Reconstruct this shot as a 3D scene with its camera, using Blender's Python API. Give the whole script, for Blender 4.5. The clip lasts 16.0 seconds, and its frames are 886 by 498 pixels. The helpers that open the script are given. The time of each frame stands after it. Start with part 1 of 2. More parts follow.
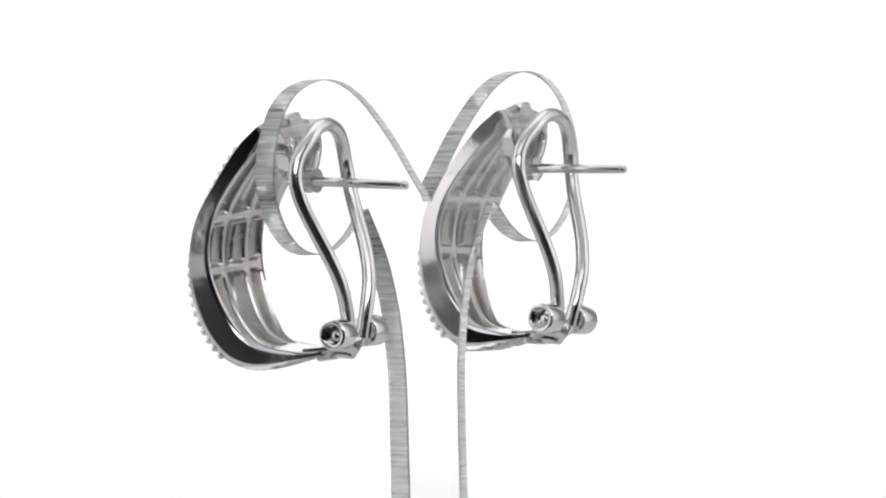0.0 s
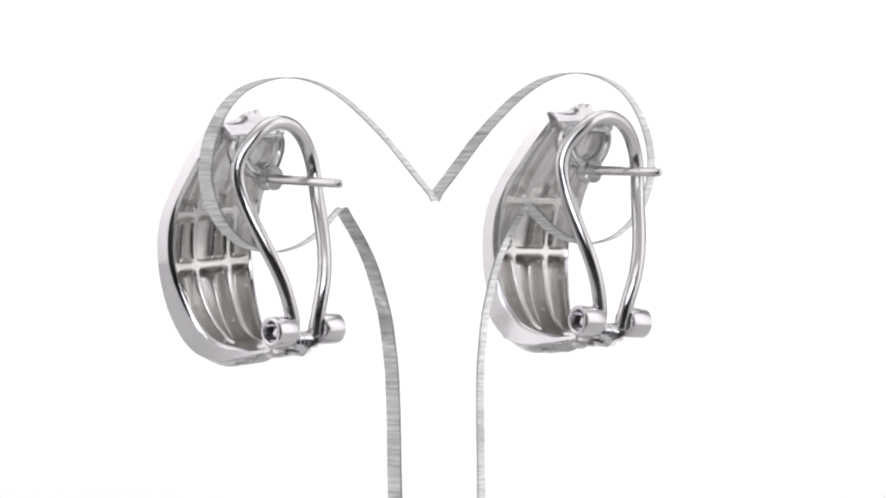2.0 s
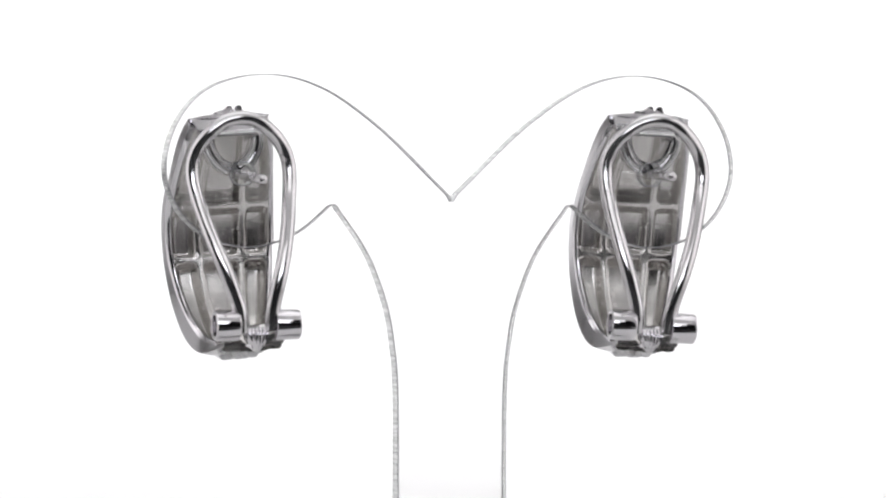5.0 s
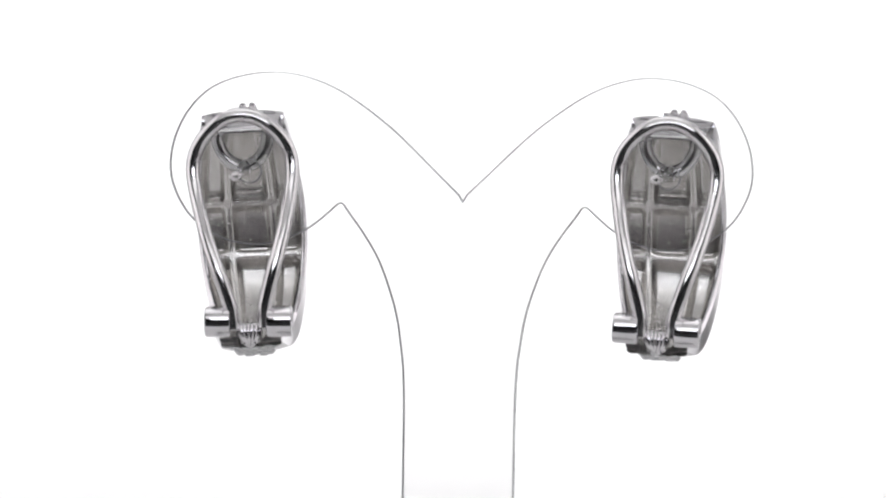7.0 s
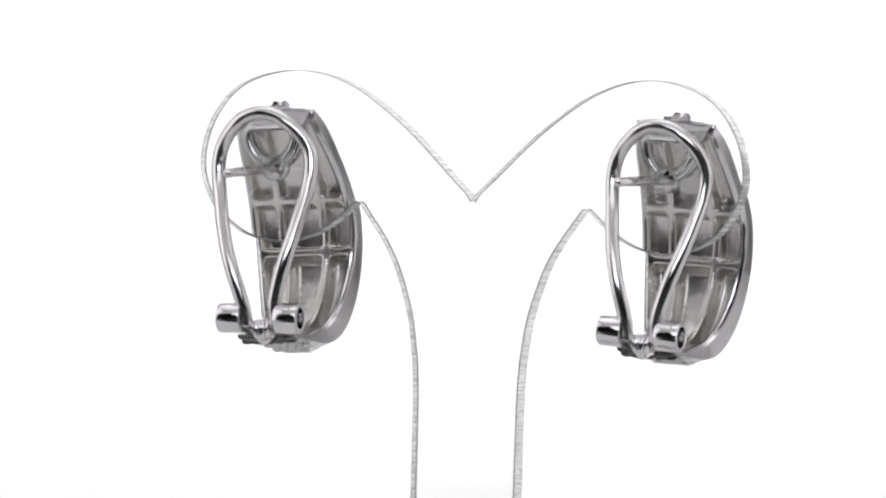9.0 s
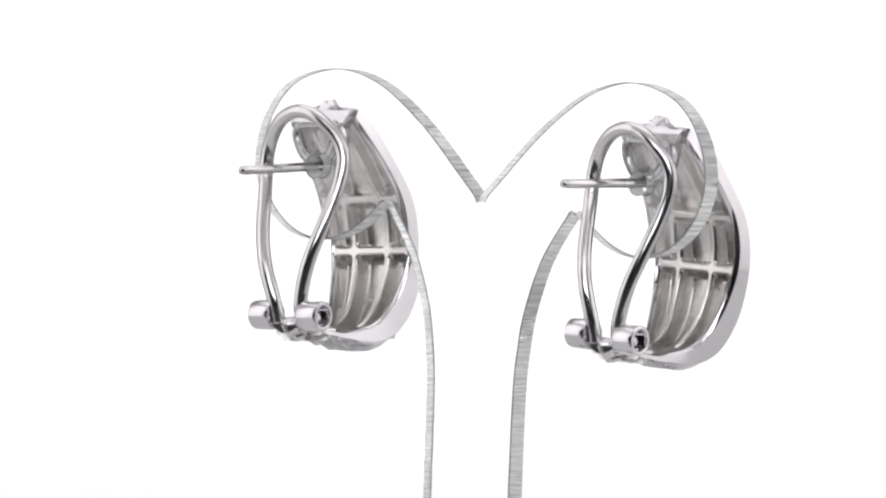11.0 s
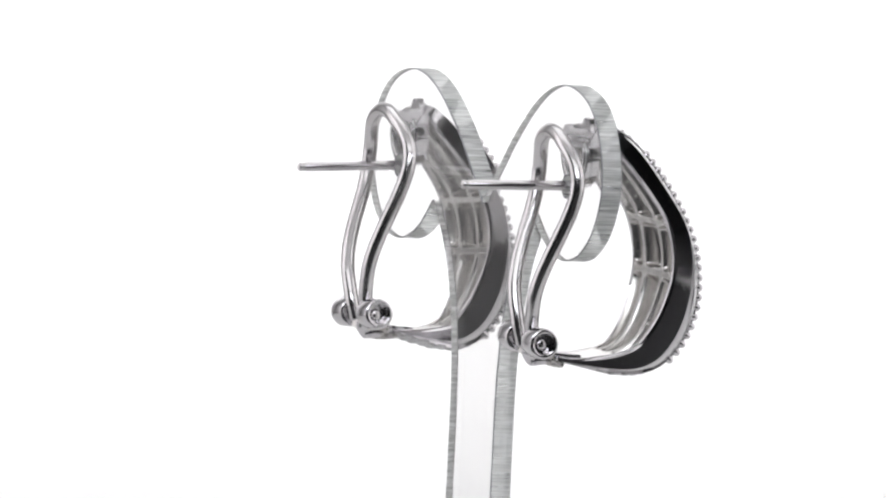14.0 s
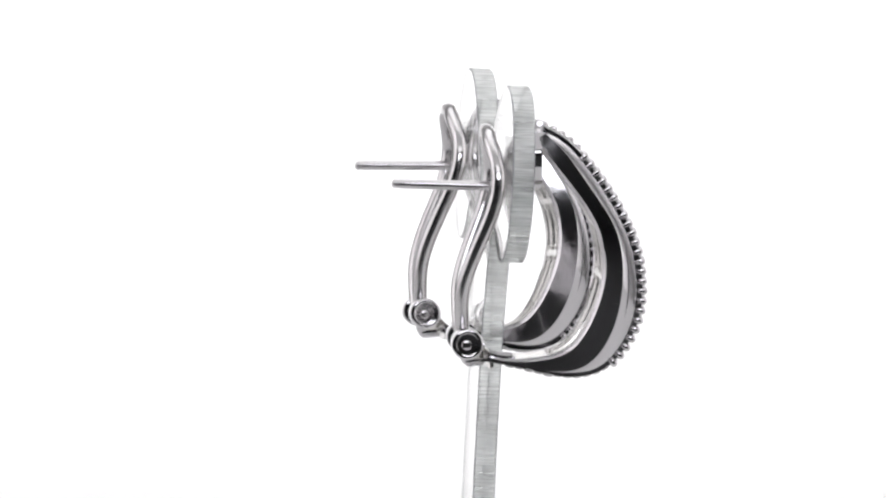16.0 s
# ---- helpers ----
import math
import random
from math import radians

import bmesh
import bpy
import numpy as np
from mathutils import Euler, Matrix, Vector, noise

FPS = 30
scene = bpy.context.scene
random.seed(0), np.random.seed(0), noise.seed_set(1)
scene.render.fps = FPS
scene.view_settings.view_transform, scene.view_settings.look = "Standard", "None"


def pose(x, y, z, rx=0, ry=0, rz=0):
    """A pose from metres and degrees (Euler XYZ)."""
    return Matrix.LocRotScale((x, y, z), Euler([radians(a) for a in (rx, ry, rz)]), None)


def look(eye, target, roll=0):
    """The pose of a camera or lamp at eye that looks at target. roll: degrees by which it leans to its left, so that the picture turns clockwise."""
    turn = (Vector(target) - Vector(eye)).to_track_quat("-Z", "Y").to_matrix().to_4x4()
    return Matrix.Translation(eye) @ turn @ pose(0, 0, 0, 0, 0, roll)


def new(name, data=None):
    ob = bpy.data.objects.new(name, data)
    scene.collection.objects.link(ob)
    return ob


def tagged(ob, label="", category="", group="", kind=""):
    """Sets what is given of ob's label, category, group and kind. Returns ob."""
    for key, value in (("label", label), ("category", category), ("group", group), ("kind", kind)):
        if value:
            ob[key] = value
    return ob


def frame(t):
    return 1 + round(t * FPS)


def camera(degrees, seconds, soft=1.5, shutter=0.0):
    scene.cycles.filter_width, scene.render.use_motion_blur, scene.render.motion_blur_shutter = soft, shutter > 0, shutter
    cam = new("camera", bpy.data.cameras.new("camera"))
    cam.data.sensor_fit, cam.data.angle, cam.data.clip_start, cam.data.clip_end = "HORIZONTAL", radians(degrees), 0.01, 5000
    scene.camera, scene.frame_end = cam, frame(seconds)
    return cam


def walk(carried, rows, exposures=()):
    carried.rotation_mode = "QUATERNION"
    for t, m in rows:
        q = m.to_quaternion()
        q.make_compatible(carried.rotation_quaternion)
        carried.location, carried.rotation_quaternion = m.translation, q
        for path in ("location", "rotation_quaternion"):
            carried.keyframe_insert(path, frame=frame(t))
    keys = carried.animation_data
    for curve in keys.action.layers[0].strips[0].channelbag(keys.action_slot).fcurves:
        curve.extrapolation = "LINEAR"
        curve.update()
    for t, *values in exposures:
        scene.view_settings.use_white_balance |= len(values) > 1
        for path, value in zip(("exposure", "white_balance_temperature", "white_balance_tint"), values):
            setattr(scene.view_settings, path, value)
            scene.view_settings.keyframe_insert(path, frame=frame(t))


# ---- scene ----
DEGREES = 3.799
TURN_START, TURN_RATE = 58.60, -8.945      # the turntable's angle at 0 s, degrees and degrees a second

cam = camera(DEGREES, 16.0, soft=2.3)
EYE = look((0, -1.182, 0.1307), (-0.00077, -0.0015, 0.0708), 0.40)
walk(cam, [(0.0, EYE), (16.0, EYE)])

# ---- light: a fabric light tent with lamps outside its walls, open to a dark room in front ----
world = bpy.data.worlds.new("world")
world.use_nodes = True
world.node_tree.nodes["Background"].inputs[0].default_value = (0.012, 0.012, 0.013, 1)
scene.world = world
scene.view_settings.exposure = 0.0


def area_lamp(name, eye, target, width, height, watts, colour=(1, 1, 1)):
    data = bpy.data.lights.new(name, "AREA")
    data.shape, data.size, data.size_y, data.energy, data.color = "RECTANGLE", width, height, watts, colour
    ob = new(name, data)
    ob.matrix_world = look(eye, target)
    return ob


area_lamp("back_lamp", (0, 0.43, 0.13), (0, 0.0, 0.13), 0.32, 0.24, 0.85, (1.0, 0.99, 1.0))
area_lamp("side_lamp", (-0.47, -0.06, 0.24), (0, -0.06, 0.24), 0.34, 0.5, 1.7, (1.0, 0.97, 0.98))
area_lamp("side_lamp", (0.47, -0.06, 0.24), (0, -0.06, 0.24), 0.34, 0.5, 1.7, (1.0, 0.97, 0.98))
area_lamp("top_lamp", (0, 0.12, 0.72), (0, 0.12, 0), 0.6, 0.5, 3.3)
area_lamp("front_bar_lamp", (0, -0.195, 0.143), (0, 0.0, 0.08), 0.16, 0.03, 0.07, (0.93, 0.95, 1.0))
area_lamp("front_lamp", (0, -0.42, 0.45), (0, 0, 0.25), 0.6, 0.3, 0.8)


# ---- materials ----
def material(name):
    m = bpy.data.materials.new(name)
    m.use_nodes = True
    nt = m.node_tree
    return m, nt, nt.nodes["Principled BSDF"]


def node(nt, kind, **inputs):
    n = nt.nodes.new(kind)
    for key, value in inputs.items():
        n.inputs[key.replace("_", " ")].default_value = value
    return n


def bump(nt, shader, height, strength, distance):
    b = node(nt, "ShaderNodeBump", Strength=strength, Distance=distance)
    nt.links.new(height, b.inputs["Height"])
    nt.links.new(b.outputs["Normal"], shader.inputs["Normal"])


def metal(name, colour, rough, grain, wave):
    """White gold: fine grain in the gloss and a soft unevenness of the polish."""
    m, nt, p = material(name)
    p.inputs["Metallic"].default_value = 1
    where = node(nt, "ShaderNodeTexCoord").outputs["Object"]
    fine = node(nt, "ShaderNodeTexNoise", Scale=2600.0, Detail=2.0)
    soft = node(nt, "ShaderNodeTexNoise", Scale=420.0, Detail=2.0)
    for n in (fine, soft):
        nt.links.new(where, n.inputs["Vector"])
    ramp = node(nt, "ShaderNodeMapRange", To_Min=rough * 0.85, To_Max=rough * 1.2)
    nt.links.new(fine.outputs[0], ramp.inputs["Value"])
    nt.links.new(ramp.outputs[0], p.inputs["Roughness"])
    tint = node(nt, "ShaderNodeMix")
    tint.data_type = "RGBA"
    tint.inputs[6].default_value = (*colour, 1)
    tint.inputs[7].default_value = (*[c * 0.90 for c in colour], 1)
    nt.links.new(soft.outputs[0], tint.inputs[0])
    nt.links.new(tint.outputs[2], p.inputs["Base Color"])
    both = node(nt, "ShaderNodeMath")
    both.operation = "MULTIPLY_ADD"
    both.inputs[1].default_value = grain
    nt.links.new(fine.outputs[0], both.inputs[0])
    nt.links.new(soft.outputs[0], both.inputs[2])
    bump(nt, p, both.outputs[0], wave, 0.0002)
    return m


POLISHED = metal("polished_white_gold", (0.77, 0.75, 0.775), 0.10, 0.05, 0.10)
WIRE = metal("drawn_white_gold", (0.755, 0.735, 0.75), 0.15, 0.06, 0.06)
MIRROR = metal("bright_white_gold", (0.80, 0.785, 0.80), 0.04, 0.0, 0.12)
CAST = metal("cast_white_gold", (0.775, 0.755, 0.74), 0.25, 0.0, 0.16)

STONE, nt, p = material("brilliant_stone")
p.inputs["Base Color"].default_value = (0.97, 0.97, 0.98, 1)
p.inputs["Roughness"].default_value = 0.02
p.inputs["IOR"].default_value = 2.2
p.inputs["Transmission Weight"].default_value = 0.5


def acrylic(name, colour, rough, clear):
    m, nt, p = material(name)
    p.inputs["Base Color"].default_value = (*colour, 1)
    p.inputs["Roughness"].default_value = rough
    p.inputs["IOR"].default_value = 1.49
    p.inputs["Transmission Weight"].default_value = clear
    return m, nt, p


def sawn_acrylic(name):
    """A sawn edge: clear acrylic with marks across the sheet that scatter the light coming through it."""
    m, nt, p = acrylic(name, (0.98, 1.0, 0.99), 0.07, 1.0)
    where = node(nt, "ShaderNodeTexCoord").outputs["Object"]
    scale = node(nt, "ShaderNodeMapping")
    scale.inputs["Scale"].default_value = (1, 0.05, 1)
    nt.links.new(where, scale.inputs["Vector"])
    marks = node(nt, "ShaderNodeTexNoise", Scale=3000.0, Detail=3.0, Roughness=0.7)
    patch = node(nt, "ShaderNodeTexNoise", Scale=230.0, Detail=1.0)
    for n in (marks, patch):
        nt.links.new(scale.outputs[0], n.inputs["Vector"])
    bump(nt, p, marks.outputs[0], 0.4, 0.00015)
    frost = node(nt, "ShaderNodeBsdfTranslucent", Color=(0.98, 0.99, 0.985, 1))
    scatter = node(nt, "ShaderNodeBsdfDiffuse", Color=(0.95, 0.97, 0.965, 1))
    haze = node(nt, "ShaderNodeMixShader", Fac=0.85)
    nt.links.new(frost.outputs[0], haze.inputs[1])
    nt.links.new(scatter.outputs[0], haze.inputs[2])
    both = node(nt, "ShaderNodeMath")
    both.operation = "MULTIPLY_ADD"
    both.inputs[1].default_value = 0.8
    nt.links.new(patch.outputs[0], both.inputs[0])
    nt.links.new(marks.outputs[0], both.inputs[2])
    share = node(nt, "ShaderNodeMapRange", From_Min=0.70, From_Max=1.08, To_Min=0.2, To_Max=0.7)
    nt.links.new(both.outputs[0], share.inputs["Value"])
    # unrefracted share, added to make the edge look brighter
    straight_through = node(nt, "ShaderNodeBsdfTransparent", Color=(0.98, 0.99, 0.985, 1))
    clear = node(nt, "ShaderNodeMixShader", Fac=0.75)
    nt.links.new(p.outputs[0], clear.inputs[1])
    nt.links.new(straight_through.outputs[0], clear.inputs[2])
    mix = node(nt, "ShaderNodeMixShader")
    nt.links.new(share.outputs[0], mix.inputs[0])
    nt.links.new(clear.outputs[0], mix.inputs[1])
    nt.links.new(haze.outputs[0], mix.inputs[2])
    nt.links.new(mix.outputs[0], nt.nodes["Material Output"].inputs["Surface"])
    return m


ACRYLIC = acrylic("clear_acrylic", (1, 1, 1), 0.0, 1.0)[0]
ACRYLIC_EDGE = sawn_acrylic("sawn_acrylic_edge")
# opaque grey that paints in the dark line refraction leaves along the edges
ACRYLIC_RIM = acrylic("dark_outline_acrylic_rim", (0.28, 0.28, 0.3), 0.6, 0.0)[0]


def cloth(name, colour, share):
    """White tent fabric that lets part of the lamps' light through."""
    m, nt, p = material(name)
    nt.nodes.remove(p)
    front, behind = node(nt, "ShaderNodeBsdfDiffuse"), node(nt, "ShaderNodeBsdfTranslucent")
    weave = node(nt, "ShaderNodeTexNoise", Scale=900.0, Detail=2.0)
    ramp = node(nt, "ShaderNodeMix")
    ramp.data_type = "RGBA"
    ramp.inputs[6].default_value = (*[c * 0.96 for c in colour], 1)
    ramp.inputs[7].default_value = (*colour, 1)
    nt.links.new(node(nt, "ShaderNodeTexCoord").outputs["Object"], weave.inputs["Vector"])
    nt.links.new(weave.outputs[0], ramp.inputs[0])
    mix = node(nt, "ShaderNodeMixShader", Fac=share)
    for i, s in enumerate((front, behind)):
        nt.links.new(ramp.outputs[2], s.inputs["Color"])
        nt.links.new(s.outputs[0], mix.inputs[i + 1])
    nt.links.new(mix.outputs[0], nt.nodes["Material Output"].inputs["Surface"])
    return m


FABRIC = cloth("tent_fabric", (0.86, 0.86, 0.86), 0.6)
PAPER, nt, p = material("pale_board")
p.inputs["Base Color"].default_value = (0.66, 0.66, 0.66, 1)
p.inputs["Roughness"].default_value = 0.7
speck = node(nt, "ShaderNodeTexNoise", Scale=700.0, Detail=3.0)
bump(nt, p, speck.outputs[0], 0.1, 0.0005)
DARK, nt, p = material("dark_room_paint")
p.inputs["Base Color"].default_value = (0.016, 0.016, 0.017, 1)
p.inputs["Roughness"].default_value = 0.8
speck = node(nt, "ShaderNodeTexNoise", Scale=60.0, Detail=4.0)
bump(nt, p, speck.outputs[0], 0.2, 0.002)


# ---- mesh helpers; lengths in millimetres ----
MM = 0.001


def finish(bm, sharp=35):
    bmesh.ops.recalc_face_normals(bm, faces=bm.faces)
    for f in bm.faces:
        f.smooth = True
    for e in bm.edges:
        e.smooth = len(e.link_faces) == 2 and e.calc_face_angle(0) < radians(sharp) and not e.tag


def mesh_of(name, bm, mat, sharp=35):
    finish(bm, sharp)
    bmesh.ops.scale(bm, vec=(MM, MM, MM), verts=bm.verts)
    me = bpy.data.meshes.new(name)
    bm.to_mesh(me)
    bm.free()
    me.materials.append(mat)
    return me


def part(name, bm, mat, parent, label="", sharp=35):
    ob = new(name, mesh_of(name, bm, mat, sharp))
    ob.parent = parent
    return tagged(ob, label)


def spline(points, n, closed=False):
    """A smooth line through points, n steps to each stretch."""
    pts = [Vector(p) for p in points]
    out, m = [], len(pts)
    for i in range(m if closed else m - 1):
        if closed:
            a, b, c, d = (pts[(i + k) % m] for k in (-1, 0, 1, 2))
        else:
            b, c = pts[i], pts[i + 1]
            a = pts[i - 1] if i else b * 2 - c
            d = pts[i + 2] if i + 2 < m else c * 2 - b
        for k in range(n):
            t = k / n
            out.append(0.5 * (2 * b + (c - a) * t + (2 * a - 5 * b + 4 * c - d) * t * t + (3 * b - a - 3 * c + d) * t ** 3))
    if not closed:
        out.append(pts[-1])
    return out


def relaxed(line, passes):
    """The line with its bends evened out."""
    for _ in range(passes):
        line = [line[0]] + [(a + b * 2 + c) / 4 for a, b, c in zip(line, line[1:], line[2:])] + [line[-1]]
    return line


def tube(bm, line, radius, sides=16, ends=True):
    """A round bar along a line; radius is a number or one for each point. The ends are rounded."""
    radii = radius if isinstance(radius, (list, tuple)) else [radius] * len(line)
    line, radii = list(line), list(radii)
    if ends:
        r0, r1 = radii[0], radii[-1]
        d0, d1 = (line[0] - line[1]).normalized(), (line[-1] - line[-2]).normalized()
        line = [line[0] + d0 * 0.25 * r0] + line + [line[-1] + d1 * 0.25 * r1]
        radii = [r0 * 0.72] + radii + [r1 * 0.72]
    side, rings = None, []
    for i, p in enumerate(line):
        d = (line[min(i + 1, len(line) - 1)] - line[max(i - 1, 0)]).normalized()
        if side is None:
            side = d.orthogonal().normalized()
        side = (side - d * side.dot(d)).normalized()
        other = d.cross(side)
        rings.append([bm.verts.new(p + (side * math.cos(a) + other * math.sin(a)) * radii[i])
                      for a in [2 * math.pi * k / sides for k in range(sides)]])
    for a, b in zip(rings, rings[1:]):
        for k in range(sides):
            bm.faces.new((a[k], a[(k + 1) % sides], b[(k + 1) % sides], b[k]))
    bm.faces.new(rings[0][::-1]), bm.faces.new(rings[-1])


def lathe_x(bm, profile, centre, sides=28):
    """Turns a profile of (x, radius) round an axis along x."""
    rings = []
    for x, r in profile:
        rings.append([bm.verts.new((centre[0] + x, centre[1] + r * math.cos(a), centre[2] + r * math.sin(a)))
                      for a in [2 * math.pi * k / sides for k in range(sides)]])
    for a, b in zip(rings, rings[1:]):
        for k in range(sides):
            bm.faces.new((a[k], a[(k + 1) % sides], b[(k + 1) % sides], b[k]))
    bm.faces.new(rings[0][::-1]), bm.faces.new(rings[-1])


def block(bm, lo, hi, edge=0.12):
    made = bmesh.ops.create_cube(bm, size=1)["verts"]
    for v in made:
        v.co = Vector([lo[i] if v.co[i] < 0 else hi[i] for i in range(3)])
    bmesh.ops.bevel(bm, geom=list({e for v in made for e in v.link_edges}), offset=edge, segments=2, affect="EDGES")


# ---- the tent and the dark room ----
def sheet(name, line, x0, x1, mat, thick=0.003):
    """A bent sheet: a line of (y, z) in metres drawn out from x0 to x1."""
    bm = bmesh.new()
    rows = [[bm.verts.new((x, y, z)) for x in (x0, x1)] for y, z in line]
    for a, b in zip(rows, rows[1:]):
        bm.faces.new((a[0], a[1], b[1], b[0]))
    bmesh.ops.recalc_face_normals(bm, faces=bm.faces)
    for f in bm.faces:
        f.smooth = True
    me = bpy.data.meshes.new(name)
    bm.to_mesh(me)
    bm.free()
    me.materials.append(mat)
    return new(name, me)


def box_sheet(name, lo, hi, mat):
    bm = bmesh.new()
    for v in bmesh.ops.create_cube(bm, size=1)["verts"]:
        v.co = Vector([lo[i] if v.co[i] < 0 else hi[i] for i in range(3)])
    me = bpy.data.meshes.new(name)
    bm.to_mesh(me)
    bm.free()
    me.materials.append(mat)
    return new(name, me)


SWEEP = [(0.30, 0.0), (0.31, 0.0)] + [(0.31 + 0.03 * math.sin(a), 0.03 - 0.03 * math.cos(a))
                                       for a in [math.pi / 2 * k / 12 for k in range(1, 13)]] + [(0.34, 0.55)]
tagged(sheet("backdrop", SWEEP, -0.35, 0.35, FABRIC), "seamless white fabric sweep glowing from light behind", "backdrop", kind="structure")
tagged(box_sheet("floor_sheet", (-0.35, -0.095, -0.003), (0.35, 0.298, 0.0), PAPER), "matt pale grey board on which the stand turns", "floor", kind="structure")
# boards added out of view to lighten what the shells' lower sides mirror
for x0, x1 in ((-0.35, -0.215), (0.175, 0.35)):
    tagged(box_sheet("floor_reflector", (x0, -0.19, -0.003), (x1, -0.0952, 0.0), PAPER), "unseen pale grey board added for the shells' lower sides to reflect", "floor", kind="structure")
for name, x in (("wall_west", -0.352), ("wall_east", 0.352)):
    bm = bmesh.new()
    v = [bm.verts.new((x, y, z)) for y, z in ((-0.19, 0), (0.35, 0), (0.35, 0.55), (-0.19, 0.55))]
    bm.faces.new(v)
    me = bpy.data.meshes.new(name)
    bm.to_mesh(me)
    bm.free()
    me.materials.append(FABRIC)
    tagged(new(name, me), "white fabric side wall of the light tent", "wall", kind="structure")
tagged(sheet("ceiling", [(-0.20, 0.555), (0.35, 0.555)], -0.35, 0.35, FABRIC), "white fabric roof of the light tent", "ceiling", kind="structure")
bm = bmesh.new()
v = [bm.verts.new((x, -0.20, z)) for x, z in ((-0.35, 0.24), (0.35, 0.24), (0.35, 0.55), (-0.35, 0.55))]
bm.faces.new(v)
me = bpy.data.meshes.new("wall_front")
bm.to_mesh(me)
bm.free()
me.materials.append(FABRIC)
tagged(new("wall_front", me), "white fabric front flap of the light tent above the open slot", "wall", kind="structure")
# flap added out of view, so one shell's side mirrors pale instead of dark
bm = bmesh.new()
bm.faces.new([bm.verts.new((x, -0.2, z)) for x, z in ((0.245, 0.0), (0.35, 0.0), (0.35, 0.24), (0.245, 0.24))])
me = bpy.data.meshes.new("wall_flap_reflector")
bm.to_mesh(me)
bm.free()
me.materials.append(FABRIC)
tagged(new("wall_flap_reflector", me), "unseen white fabric flap added for the shell's side to reflect", "wall", kind="structure")
tagged(box_sheet("floor", (-0.85, -1.45, -0.03), (0.85, 0.85, -0.004), DARK), "dark matt table under the light tent", "floor", kind="structure")
tagged(box_sheet("wall_south", (-0.85, -1.50, -0.03), (0.85, -1.45, 0.95), DARK), "dark wall of the unlit room", "wall", kind="structure")
for name, x in (("wall_outer_west", -0.90), ("wall_outer_east", 0.85)):
    tagged(box_sheet(name, (x, -1.50, -0.03), (x + 0.05, 0.90, 0.95), DARK), "dark wall of the unlit room", "wall", kind="structure")
tagged(box_sheet("wall_north", (-0.85, 0.85, -0.03), (0.85, 0.90, 0.95), DARK), "dark wall of the unlit room", "wall", kind="structure")
tagged(box_sheet("ceiling_room", (-0.90, -1.50, 0.95), (0.90, 0.90, 1.0), DARK), "dark ceiling of the unlit room", "ceiling", kind="structure")


# ---- the clear display stand ----
def make_stand():
    stand = tagged(new("display_stand"), "clear acrylic two-lobed earring stand with sawn edges", "stand")
    top = spline([(0.15, 75.0), (-2.7, 77.75), (-5.55, 80.59), (-8.2, 82.7), (-10.75, 84.45), (-13.25, 85.55), (-15.8, 86.13),
                  (-18.3, 86.05), (-20.8, 85.4), (-23.3, 84.0), (-25.3, 80.9), (-25.83, 77.95), (-25.55, 75.9), (-24.2, 73.3),
                  (-22.2, 71.75), (-20.7, 71.05), (-18.7, 70.69), (-17.2, 70.78), (-15.2, 71.35), (-13.2, 72.5), (-11.45, 74.1), (-11.1, 74.4)], 6)
    tip = [Vector((-10.85, 74.5)), Vector((-10.6, 74.35))]
    leg = spline([(-10.4, 74.0), (-8.6, 71.5), (-7.35, 69.3), (-6.3, 66.5), (-5.7, 64.3), (-5.35, 62.0), (-5.1, 59.8), (-4.98, 56.0), (-4.95, 48.0)], 6)
    top = relaxed(top, 14)
    half = top[1:] + tip + leg + [Vector((-4.95, 4.0))]
    wider = [Vector((p.x - 0.38 * min(1.0, max(0.0, (-p.x - 14.0) / 7.0)), p.y)) for p in half]      # one lobe is cut wider than the other
    outline = [Vector((0, 75.0 - 0.12))] + wider + [Vector((-p.x, p.y)) for p in reversed(half)]
    data = bpy.data.curves.new("sheet", "CURVE")
    data.dimensions, data.fill_mode, data.extrude = "2D", "BOTH", 0.97
    holes = [[Vector((x + 1.0 * math.cos(a), 77.25 + 1.0 * math.sin(a))) for a in [2 * math.pi * k / 32 for k in range(32)]] for x in (-19.05, 18.25)]
    for loop in (outline, *holes):
        s = data.splines.new("POLY")
        s.points.add(len(loop) - 1)
        for point, p in zip(s.points, loop):
            point.co = (p.x, p.y, 0, 1)
        s.use_cyclic_u = True
    rough = new("sheet_outline", data)
    bpy.context.view_layer.update()
    me = bpy.data.meshes.new_from_object(rough.evaluated_get(bpy.context.evaluated_depsgraph_get()))
    bpy.data.objects.remove(rough)
    me.name = "sheet"
    me.transform(Matrix.Scale(MM, 4) @ pose(0, 0, 0, 90))
    me.materials.clear()
    bm = bmesh.new()
    bm.from_mesh(me)
    bmesh.ops.remove_doubles(bm, verts=bm.verts, dist=1e-6)
    bmesh.ops.recalc_face_normals(bm, faces=bm.faces)
    for f in bm.faces:
        side = abs(f.normal.y) < 0.5
        f.material_index, f.smooth = int(side), side
    for e in bm.edges:
        e.smooth = len(e.link_faces) == 2 and e.calc_face_angle(0) < radians(30)
    # narrow bevel that carries the painted dark outline
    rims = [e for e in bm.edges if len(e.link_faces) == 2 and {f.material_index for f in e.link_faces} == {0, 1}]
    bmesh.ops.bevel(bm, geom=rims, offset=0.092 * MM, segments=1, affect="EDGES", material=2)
    bm.to_mesh(me)
    bm.free()
    me.materials.append(ACRYLIC)
    me.materials.append(ACRYLIC_EDGE)
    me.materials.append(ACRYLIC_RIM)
    ob = new("sheet", me)
    ob.parent = stand
    bm = bmesh.new()
    block(bm, (-22, -16, 0.2), (22, 16, 4.0), 0.5)
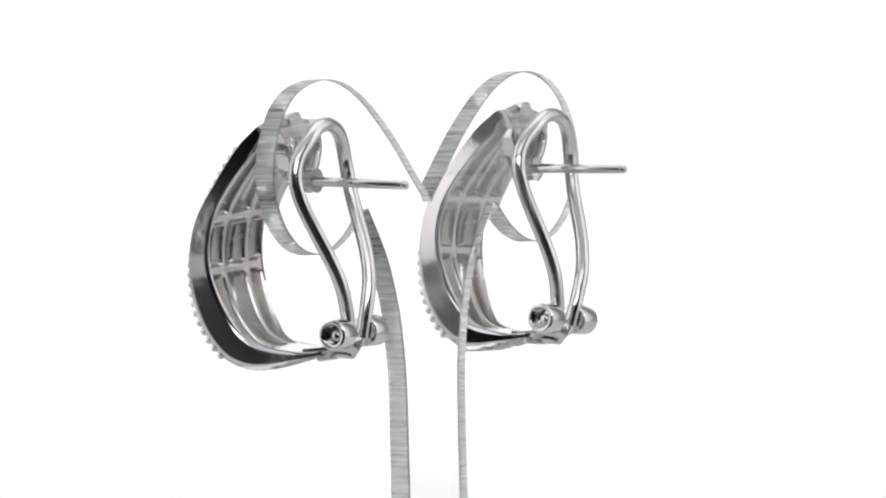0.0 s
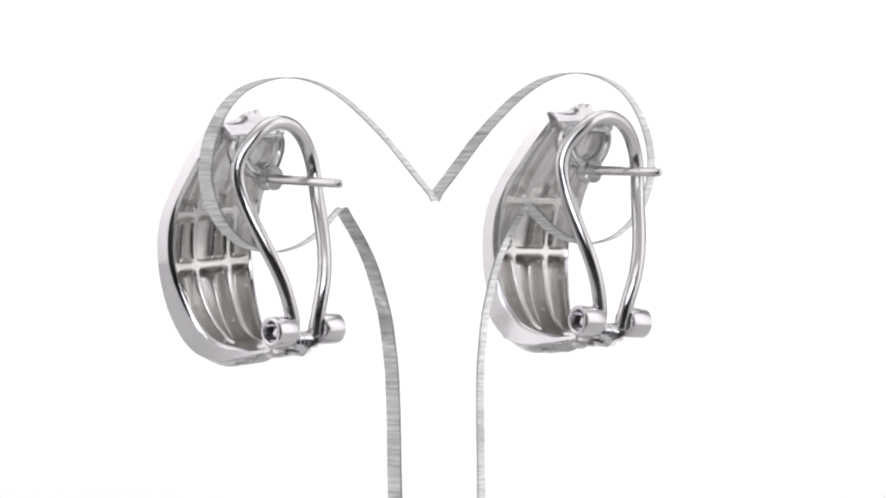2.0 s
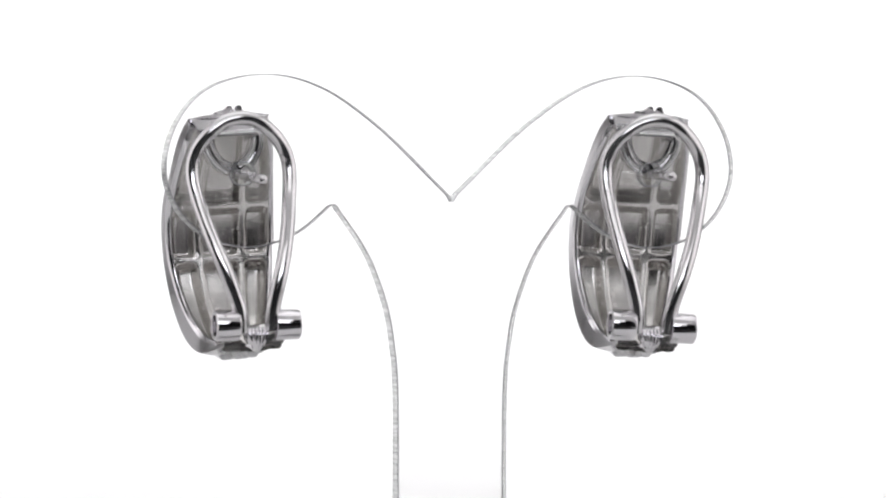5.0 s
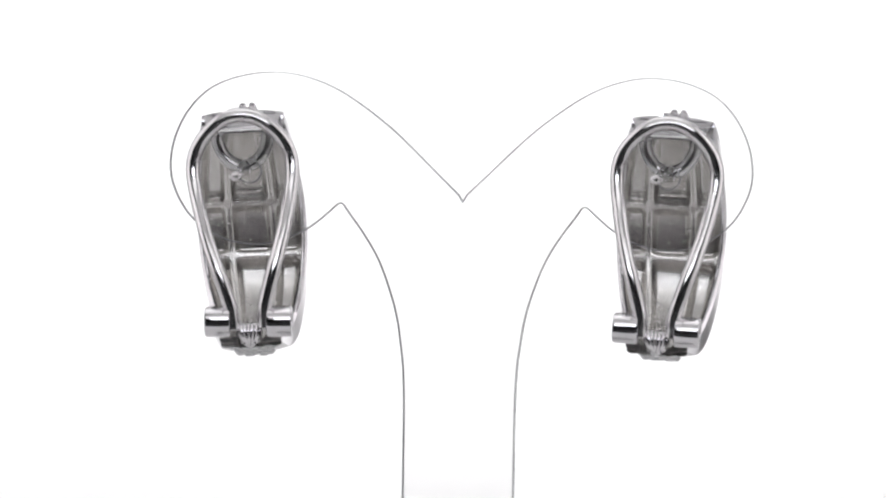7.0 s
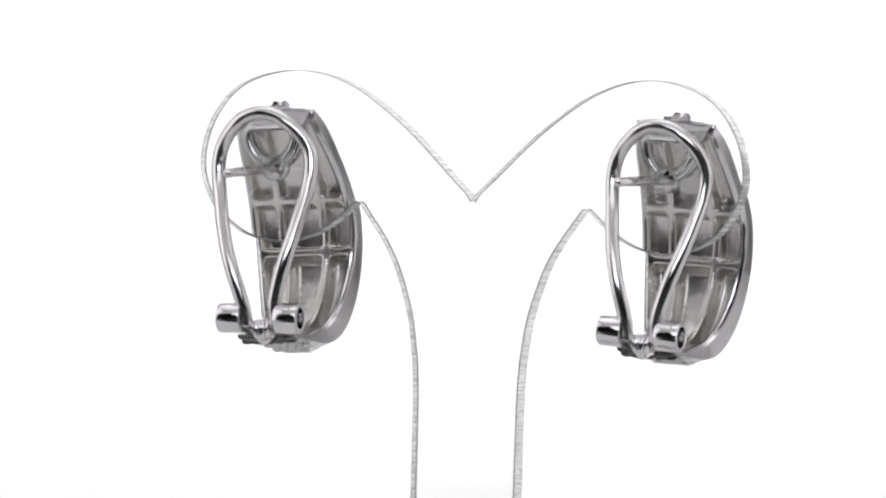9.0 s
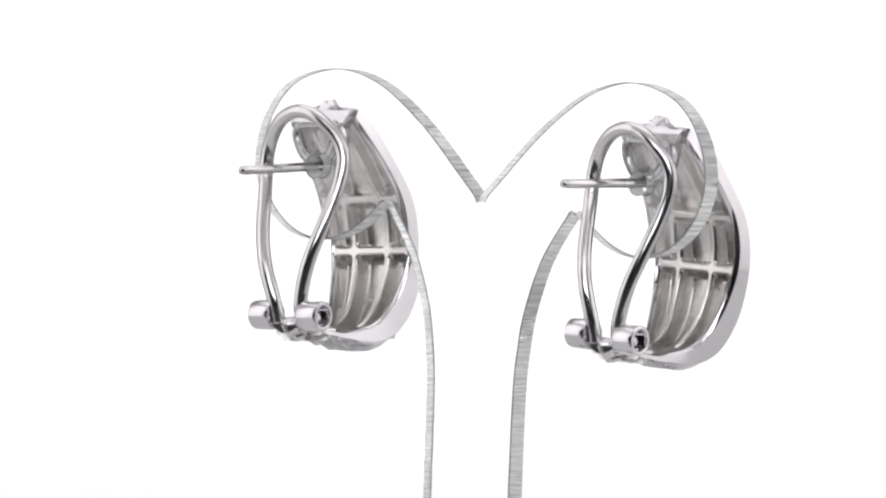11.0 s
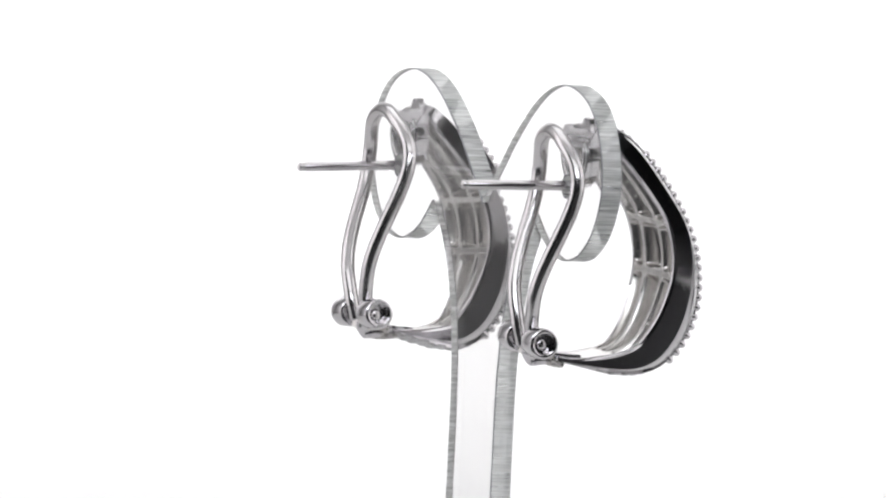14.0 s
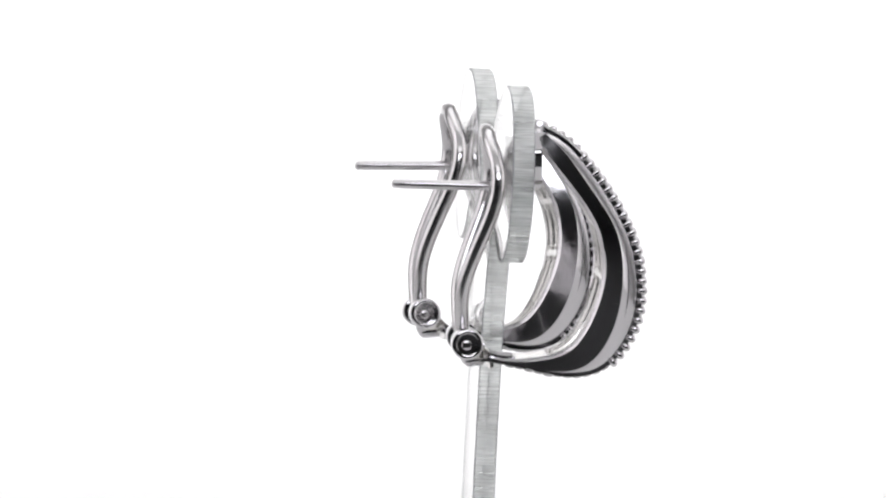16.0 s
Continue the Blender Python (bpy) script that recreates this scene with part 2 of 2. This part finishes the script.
    part("base_plate", bm, ACRYLIC, stand)
    return stand


# ---- the earring, built round x = 0, facing away along y ----
CREST = [(6.42, 82.55), (8.88, 81.08), (11.5, 77.76), (13.84, 73.6), (14.9, 69.5), (14.47, 64.92), (11.88, 61.15), (8.3, 60.22), (4.0, 61.34), (1.2, 62.15)]
# the outer and the inner edge of the side, and the depth of the band's foot under the crest
FOOT = [0.3, 0.4, 0.5, 0.55, 0.68, 0.7, 0.6, 0.42, 0.25, 0.15]
SIDE_OUT = [(6.54, 82.0), (8.21, 80.27), (10.35, 77.0), (12.35, 73.5), (12.82, 69.6), (12.1, 65.4), (10.3, 62.25), (7.8, 61.05), (3.9, 61.55), (0.93, 62.15)]
SIDE_IN = [(6.04, 81.3), (7.04, 79.63), (9.15, 76.74), (10.9, 73.6), (11.4, 70.0), (10.6, 66.8), (9.25, 64.1), (7.4, 62.45), (3.8, 62.0), (0.95, 62.45)]
HALF = [3.65, 4.17, 4.6, 4.9, 4.88, 4.48, 3.86, 3.2, 2.75, 2.5]
STEPS = 8


def smooth(values):
    """One number for each step along the shell, gliding from station to station."""
    line = relaxed(spline([(v, 0, 0) for v in values], STEPS), 12)
    return [p.x for p in line]


def shell_lines():
    """The crest, the foot of the band, and the two edges of the side, step by step."""
    crest, outer, inner = ([p.to_2d() for p in relaxed(spline([(y, z, 0) for y, z in line], STEPS), 8)] for line in (CREST, SIDE_OUT, SIDE_IN))
    foot = []
    for k, depth in enumerate(smooth(FOOT)):
        d = (crest[min(k + 2, len(crest) - 1)] - crest[max(k - 2, 0)]).normalized()
        foot.append(crest[k] + Vector((d.y, -d.x)) * depth)
    return crest, foot, outer, inner


def loft(bm, rows, closed=True, creases=()):
    """Rows of points, one row a station, joined into a skin; creases are the lines along it that stay crisp."""
    rings = [[bm.verts.new(p) for p in row] for row in rows]
    n = len(rings[0])
    for a, b in zip(rings, rings[1:]):
        for k in range(n if closed else n - 1):
            bm.faces.new((a[k], a[(k + 1) % n], b[(k + 1) % n], b[k]))
    if closed:
        bm.faces.new(rings[0][::-1]), bm.faces.new(rings[-1])
    for a, b in zip(rings, rings[1:]):
        for k in creases:
            bm.edges.get((a[k], b[k])).tag = True


def slab(bm, outline, y0, y1, edge=0.06):
    """An outline of (x, z) drawn out from y0 to y1, its edges eased."""
    rings = [[bm.verts.new((x, y, z)) for x, z in outline] for y in (y0, y1)]
    n = len(outline)
    for k in range(n):
        bm.faces.new((rings[0][k], rings[0][(k + 1) % n], rings[1][(k + 1) % n], rings[1][k]))
    caps = [bm.faces.new(rings[0][::-1]), bm.faces.new(rings[1])]
    bmesh.ops.bevel(bm, geom=list({e for f in caps for e in f.edges}), offset=edge, segments=2, affect="EDGES")


def make_earring(post_tip, hinge_tilt):
    """post_tip: where the post ends; hinge_tilt: the lean of the hinge pin in degrees."""
    ear = tagged(new("earring"), "white gold omega-back earring with a ribbed hollow shell", "earring", "pair of earrings")
    crest, shoulder, out, inn = shell_lines()
    half = smooth(HALF)
    count = len(half)
    ease = [min(1.0, k / 6, (count - 1 - k) / 10) for k in range(count)]
    rim = [i + (i - o).normalized() * 0.34 * e for i, o, e in zip(inn, out, ease)]
    floor_line = [i.lerp(s, 0.72) for i, s in zip(inn, shoulder)]
    at = lambda x, p: Vector((x, p.x, p.y))

    def spread(k):
        """The front band's share of the width: a middle strip that takes the whole width at the lower end."""
        u = max(0.0, (k / count - 0.70) / 0.30)
        return 0.35 + 0.57 * u * u * (3 - 2 * u)


    bm = bmesh.new()          # shell: one closed skin, hollow towards the wearer
    rows = []
    for k in range(count):
        w, lip = half[k], 0.58
        low = floor_line[k] if k < count - 6 else rim[k].lerp(floor_line[k], (count - 1 - k) / 6 * 0.9 + 0.05)
        mid = shoulder[k].lerp(out[k], 0.45)
        right = [at(0.44 * w, shoulder[k]), at(0.64 * w, shoulder[k].lerp(mid, 0.3)), at(0.84 * w, mid.lerp(out[k], 0.25)), at(0.97 * w, out[k].lerp(mid, 0.25)),
                 at(w, out[k]), at(w, inn[k]), at(w - 0.16, inn[k].lerp(rim[k], 0.7)), at(w - 0.34, rim[k]), at(w - lip + 0.2, rim[k]),
                 at(w - lip, rim[k].lerp(low, 0.12)), at(w - lip - 0.1, low)]
        rows.append(right + [Vector((-p.x, p.y, p.z)) for p in reversed(right)])
    loft(bm, rows, creases=[k for k in range(22) if min(k, 21 - k) in (0, 4, 5, 9)])
    part("shell", bm, POLISHED, ear, sharp=60)

    bm = bmesh.new()          # raised front band that carries the stones
    rows = []
    for k in range(count):
        w, c, s = half[k] * spread(k), crest[k], shoulder[k]
        low = s.lerp(out[k], 0.2)
        right = [at(0.0, c.lerp(s, 0.12)), at(0.6 * w, c.lerp(s, 0.13)), at(0.94 * w, c.lerp(s, 0.17)), at(w, c.lerp(s, 0.26)), at(w, low)]
        rows.append(right + [Vector((-p.x, p.y, p.z)) for p in reversed(right[1:])])
    loft(bm, rows)
    part("front_band", bm, POLISHED, ear, "raised band set with small stones")

    def station(f):
        i = min(int(f), count - 2)
        return [c[i].lerp(c[i + 1], f - i) for c in (rim, floor_line)] + [half[i] + (half[i + 1] - half[i]) * (f - i)]

    # lining: a frame of flat ribs with rounded pockets sunk between them, three across and three down
    columns, bands = ((-0.99, -0.50), (-0.40, 0.40), (0.50, 0.99)), ((1.0, 23.0), (24.1, 33.6), (34.9, 58.5))

    def sunk(x, f, reach):
        deepest = 0.0
        for c0, c1 in columns:
            for f0, f1 in bands:
                px = abs(x - (c0 + c1) / 2 * reach) - (c1 - c0) / 2 * reach + 0.55
                py = (abs(f - (f0 + f1) / 2) - (f1 - f0) / 2) * 0.48 + 0.55
                d = -(math.hypot(max(px, 0), max(py, 0)) + min(max(px, py), 0) - 0.55)
                u = min(max(d / 0.46, 0), 1)
                deepest = max(deepest, u * u * (3 - 2 * u) * (0.86 if c0 < -0.5 or c0 > 0.5 else 1.0))
        return deepest

    bm = bmesh.new()
    rows = []
    for j in range(196):
        f = 0.4 + j * (count - 4.4) / 195
        i, fl, w = station(f)
        reach = w - 0.53
        deep = i.lerp(fl, 0.86)
        row = []
        for c in range(61):
            x = reach * (c / 30 - 1)
            uneven = 0.006 * noise.noise(Vector((x * 1.3, f * 0.6, 3.0)))
            row.append(at(x, i.lerp(deep, 0.05 + 0.72 * sunk(x, f, reach) + uneven * sunk(x, f, reach))))
        rows.append(row)
    loft(bm, rows, False)
    part("lining", bm, CAST, ear, "cast inside of the shell with ribs and pockets", sharp=180)

    bm = bmesh.new()          # top plate that closes the hollow, its upper edge dipping between two pointed ears and the claw
    left = [(-3.6, 82.12), (-3.0, 81.98), (-2.2, 81.82), (-1.5, 81.85), (-0.9, 82.0)]
    right = [(1.9, 82.0), (2.4, 81.88), (2.95, 81.95), (3.6, 82.12)]
    slab(bm, [(-2.95, 80.62), (2.95, 80.62)] + right[::-1] + left[::-1], 5.35, 6.5)
    for v in bm.verts:
        if v.co.y < 6:
            v.co.y += (v.co.z - 81.6) * 0.5
    part("top_plate", bm, POLISHED, ear)

    # forked claw on a flared foot that grows out of the plate
    notch = [(0.5 + 0.25 * math.cos(a), 82.75 - 0.25 * math.sin(a)) for a in [-0.75 + (math.pi + 1.5) * k / 12 for k in range(13)]]
    foot = [(1.95, 81.7), (1.62, 82.05), (1.34, 82.28), (1.22, 82.5), (1.2, 82.78), (1.12, 82.95), (0.9, 82.99)]
    bm = bmesh.new()
    slab(bm, [(1.0 - x, z) for x, z in foot][:1] + foot[:1] + foot[1:] + notch + [(1.0 - x, z) for x, z in foot[:0:-1]], 5.95, 6.5, 0.07)
    part("claw", bm, POLISHED, ear, "forked setting claw")

    bm = bmesh.new()          # bracket for the post: a bow of flat strip
    line = [(-0.5, 77.5), (-1.3, 77.95), (-1.95, 78.85), (-2.25, 79.85), (-2.05, 80.5), (-1.0, 80.62), (0, 80.62)]
    line = spline([(x, 0, z) for x, z in line] + [(-x, 0, z) for x, z in reversed(line[:-1])], 6)
    rows = []
    for k, p in enumerate(line):
        d = (line[min(k + 1, len(line) - 1)] - line[max(k - 1, 0)]).normalized()
        n = Vector((d.z, 0, -d.x))
        thick = 0.26 if abs(p.x) < 1.9 and p.z > 80 else 0.6
        rows.append([Vector((p.x, y, p.z)) + n * o * thick for y, o in
                     ((4.2, 0.0), (4.28, 0.42), (4.5, 0.78), (4.85, 0.98), (5.2, 1.05), (6.2, 1.0), (6.3, 0.0), (6.2, -1.0), (5.2, -1.05), (4.85, -0.98), (4.5, -0.78), (4.28, -0.42))])
    loft(bm, rows)
    part("bracket", bm, MIRROR, ear, "bow-shaped post bracket", sharp=70)
    bm = bmesh.new()
    tube(bm, [Vector((0, 4.6, 77.15)), Vector((0, 5.0, 77.2)), Vector((0, 5.5, 77.3))], [0.50, 0.66, 0.70], 20)
    part("post_cup", bm, MIRROR, ear)
    bm = bmesh.new()
    base, tip = Vector((0, 5.0, 77.05)), Vector(post_tip)
    shape = ((0, 0.44), (3, 0.43), (7, 0.43), (11.05, 0.43), (11.15, 0.37), (11.3, 0.37), (11.4, 0.43), (11.55, 0.41), (11.65, 0.35), (11.71, 0.26), (11.75, 0.13))
    tube(bm, [base.lerp(tip, d / 11.75) for d, _ in shape], [r for _, r in shape], 18)
    part("post", bm, WIRE, ear, "straight grooved ear post")

    # omega wire
    legs = [(4.55, 2.26, 77.64), (4.15, 1.52, 74.96), (3.48, 0.0, 71.74), (2.5, -1.1, 68.6), (1.85, -1.15, 66.5), (1.45, -1.15, 65.0), (1.40, -0.95, 64.0), (1.40, -0.85, 63.4)]
    arch = [(3.83, 2.2, 79.72), (2.4, 1.7, 81.2), (1.4, 1.75, 81.87), (0, 1.58, 82.18)]
    side = list(reversed(legs)) + arch
    line = spline(side + [(-x, y, z) for x, y, z in reversed(side[:-1])], 8)
    bm = bmesh.new()
    tube(bm, relaxed(line, 26), 0.64, 24)
    part("omega_wire", bm, WIRE, ear, "round springy omega clip")

    # hinge barrels with pins
    for sign in (-1, 1):
        bm = bmesh.new()
        c = (0, -0.85, 63.9)
        lean = Matrix.Translation(c) @ pose(0, 0, 0, 0, -hinge_tilt, 0) @ Matrix.Translation([-k for k in c])
        profile = [(1.60, 0.4), (1.60, 1.2), (1.66, 1.32), (1.78, 1.37), (3.66, 1.37), (3.79, 1.33), (3.87, 1.22), (3.88, 1.06), (3.82, 0.95), (2.75, 0.88), (2.72, 0.3)]
        lathe_x(bm, [(sign * x, r) for x, r in profile], c, 40)
        bm.transform(lean)
        barrel = part("hinge_barrel", bm, POLISHED, ear)
        bm = bmesh.new()
        lathe_x(bm, [(sign * x, r) for x, r in ((2.6, 0.5), (3.2, 0.5), (3.3, 0.42), (3.36, 0.28), (3.38, 0.12))], (0, -0.9, 63.8), 18)
        bm.transform(lean)
        part("pin", bm, WIRE, barrel, sharp=60)
    bm = bmesh.new()          # tongue from the shell to the hinge
    rows = []
    for y, z, w, h in ((3.4, 62.2, 1.75, 0.42), (2.2, 62.3, 1.6, 0.45), (1.2, 62.45, 1.4, 0.45), (0.4, 62.5, 1.15, 0.42), (-0.3, 62.4, 0.85, 0.38), (-0.8, 62.2, 0.55, 0.3)):
        dip = 0.25
        rows.append([Vector((-w, y, z - h)), Vector((w, y, z - h)), Vector((w, y, z + h * 0.6)), Vector((0.8 * w, y, z + h * 0.6)), Vector((0.5 * w, y, z + h * 0.5 - dip * 0.7)),
                     Vector((0, y, z + h * 0.3 - dip)), Vector((-0.5 * w, y, z + h * 0.5 - dip * 0.7)), Vector((-0.8 * w, y, z + h * 0.6)), Vector((-w, y, z + h * 0.6))])
    loft(bm, rows)
    part("hinge_tongue", bm, POLISHED, ear)
    bm = bmesh.new()          # fluted knuckle that narrows downwards between the barrels
    rows = []
    for z, w, y0 in ((63.75, 0.95, -0.85), (63.4, 1.16, -1.2), (62.9, 1.06, -1.32), (62.3, 0.8, -1.2), (61.8, 0.5, -0.95), (61.55, 0.22, -0.7)):
        front = [Vector((w * (k / 12 - 1), y0 + 0.55 * abs(k / 12 - 1) ** 2 + 0.07 * w * (k % 4 - 1.5) * (-1 if k % 4 > 2 else 1), z)) for k in range(25)]
        rows.append(front + [Vector((w, 0.8, z + 0.1)), Vector((-w, 0.8, z + 0.1))])
    loft(bm, rows)
    part("hinge_knuckle", bm, POLISHED, ear, "fluted knuckle under the hinge", sharp=70)
    for sign in (-1, 1):      # gussets between tongue and barrels
        bm = bmesh.new()
        rows = []
        for x, y0, y1, z0, z1 in ((0.55, -0.6, 1.6, 61.95, 62.7), (1.2, -0.9, 1.3, 62.2, 63.1), (1.75, -1.2, 0.6, 62.7, 63.7)):
            rows.append([Vector((sign * x, y0, z0 + 0.2)), Vector((sign * x, y1, z0)), Vector((sign * x, y1, z1 - 0.3)), Vector((sign * x, 0.5 * (y0 + y1), z1)), Vector((sign * x, y0, z1 - 0.1))])
        loft(bm, rows)
        part("gusset", bm, CAST, ear)

    # stepped plates with scalloped edges that end the front band under the hinge
    for w, z0, z1, y0, y1, lobes in ((2.75, 62.5, 62.0, 0.3, 0.6, 6), (2.7, 62.0, 61.52, 1.1, 1.4, 5)):
        steps = lobes * 8
        low = []
        for k in range(steps + 1):
            u = k / steps
            bow = 0.12 * math.sin(math.pi * u)
            low.append((-w + 2 * w * u, z1 + 0.16 * (1 - abs(math.sin(math.pi * u * lobes))) - bow))
        bm = bmesh.new()
        slab(bm, low + [(w, z0), (-w, z0)], y0, y1, 0.07)
        for v in bm.verts:
            v.co.y += (v.co.z - z1) * 0.12
        part("end_plate", bm, CAST, ear, "scalloped stepped end of the stone band")

    # claw beads along the front band, with stones between them
    lengths = [0.0]
    for a, b in zip(crest, crest[1:]):
        lengths.append(lengths[-1] + (b - a).length)
    bm = bmesh.new()
    tube(bm, [Vector((0, 0, z)) for z in (-0.42, 0.05, 0.22, 0.32)], [0.32, 0.36, 0.32, 0.2], 10)
    bead = mesh_of("bead", bm, POLISHED, 80)
    bm = bmesh.new()
    bmesh.ops.create_cone(bm, cap_ends=True, segments=8, radius1=0.55, radius2=0.3, depth=0.3)
    stone = mesh_of("stone", bm, STONE, 10)
    s, k, row = 0.3, 0, 0
    while s < lengths[-1] - 0.2:
        while lengths[k + 1] < s:
            k += 1
        u = (s - lengths[k]) / (lengths[k + 1] - lengths[k])
        c, sh = crest[k].lerp(crest[k + 1], u), shoulder[k].lerp(shoulder[k + 1], u)
        w = half[k] * spread(k)
        tangent = (crest[k + 1] - crest[k]).normalized()
        wide = spread(k) > 0.5
        normal = Vector((0, -tangent.y, tangent.x))
        if normal.dot(Vector((0, c.x - sh.x, c.y - sh.y))) < 0:
            normal = -normal
        turn = normal.to_track_quat("Z", "Y").to_matrix().to_4x4()
        for x, depth in ((-0.85 * w, 0.14), (0.0, 0.03), (0.85 * w, 0.12)):
            if k / count > 0.655 or x and s < 4:
                continue
            p = c.lerp(sh, depth)
            ob = new("bead", bead)
            ob.parent, ob.matrix_local = ear, Matrix.Translation((x * MM, p.x * MM, p.y * MM)) @ turn
        row += 1
        for x in [(i - 2 + 0.5 * (row % 2)) * 0.42 * w for i in range(5 - row % 2)] if wide else (-0.46 * w, 0.46 * w):
            p = c.lerp(sh, 0.05 if wide else 0.2)
            ob = new("stone", stone)
            ob.parent, ob.matrix_local = ear, Matrix.Translation((x * MM, p.x * MM, p.y * MM)) @ turn
        s += 0.88
    return ear


stand = make_stand()
earring = make_earring((-0.18, -6.74, 77.08), -2.6)
second = make_earring((-0.47, -6.75, 77.78), -0.7)


def motions():
    """The unseen turntable carries the stand and both earrings round at a steady rate."""
    at_stand = pose(0.0002, 0.0004, 0, -2.4, 0.4, 0)
    pivot, back = Matrix.Translation((0, -0.00085, 0.0639)), Matrix.Translation((0, 0.00085, -0.0639))
    at_first = Matrix.Translation((-0.01793, -0.00015, 0.00026)) @ pivot @ pose(0, 0, 0, 0.28, -3.4, 1.29) @ back
    at_second = Matrix.Translation((0.01826, 0.00027, -0.00015)) @ pivot @ pose(0, 0, 0, 2.38, 2.8, -1.09) @ back
    for thing, place in ((stand, at_stand), (earring, at_first), (second, at_second)):
        walk(thing, [(t / 2, pose(0, 0, 0, 0, 0, TURN_START + TURN_RATE * t / 2) @ place) for t in range(33)])


motions()
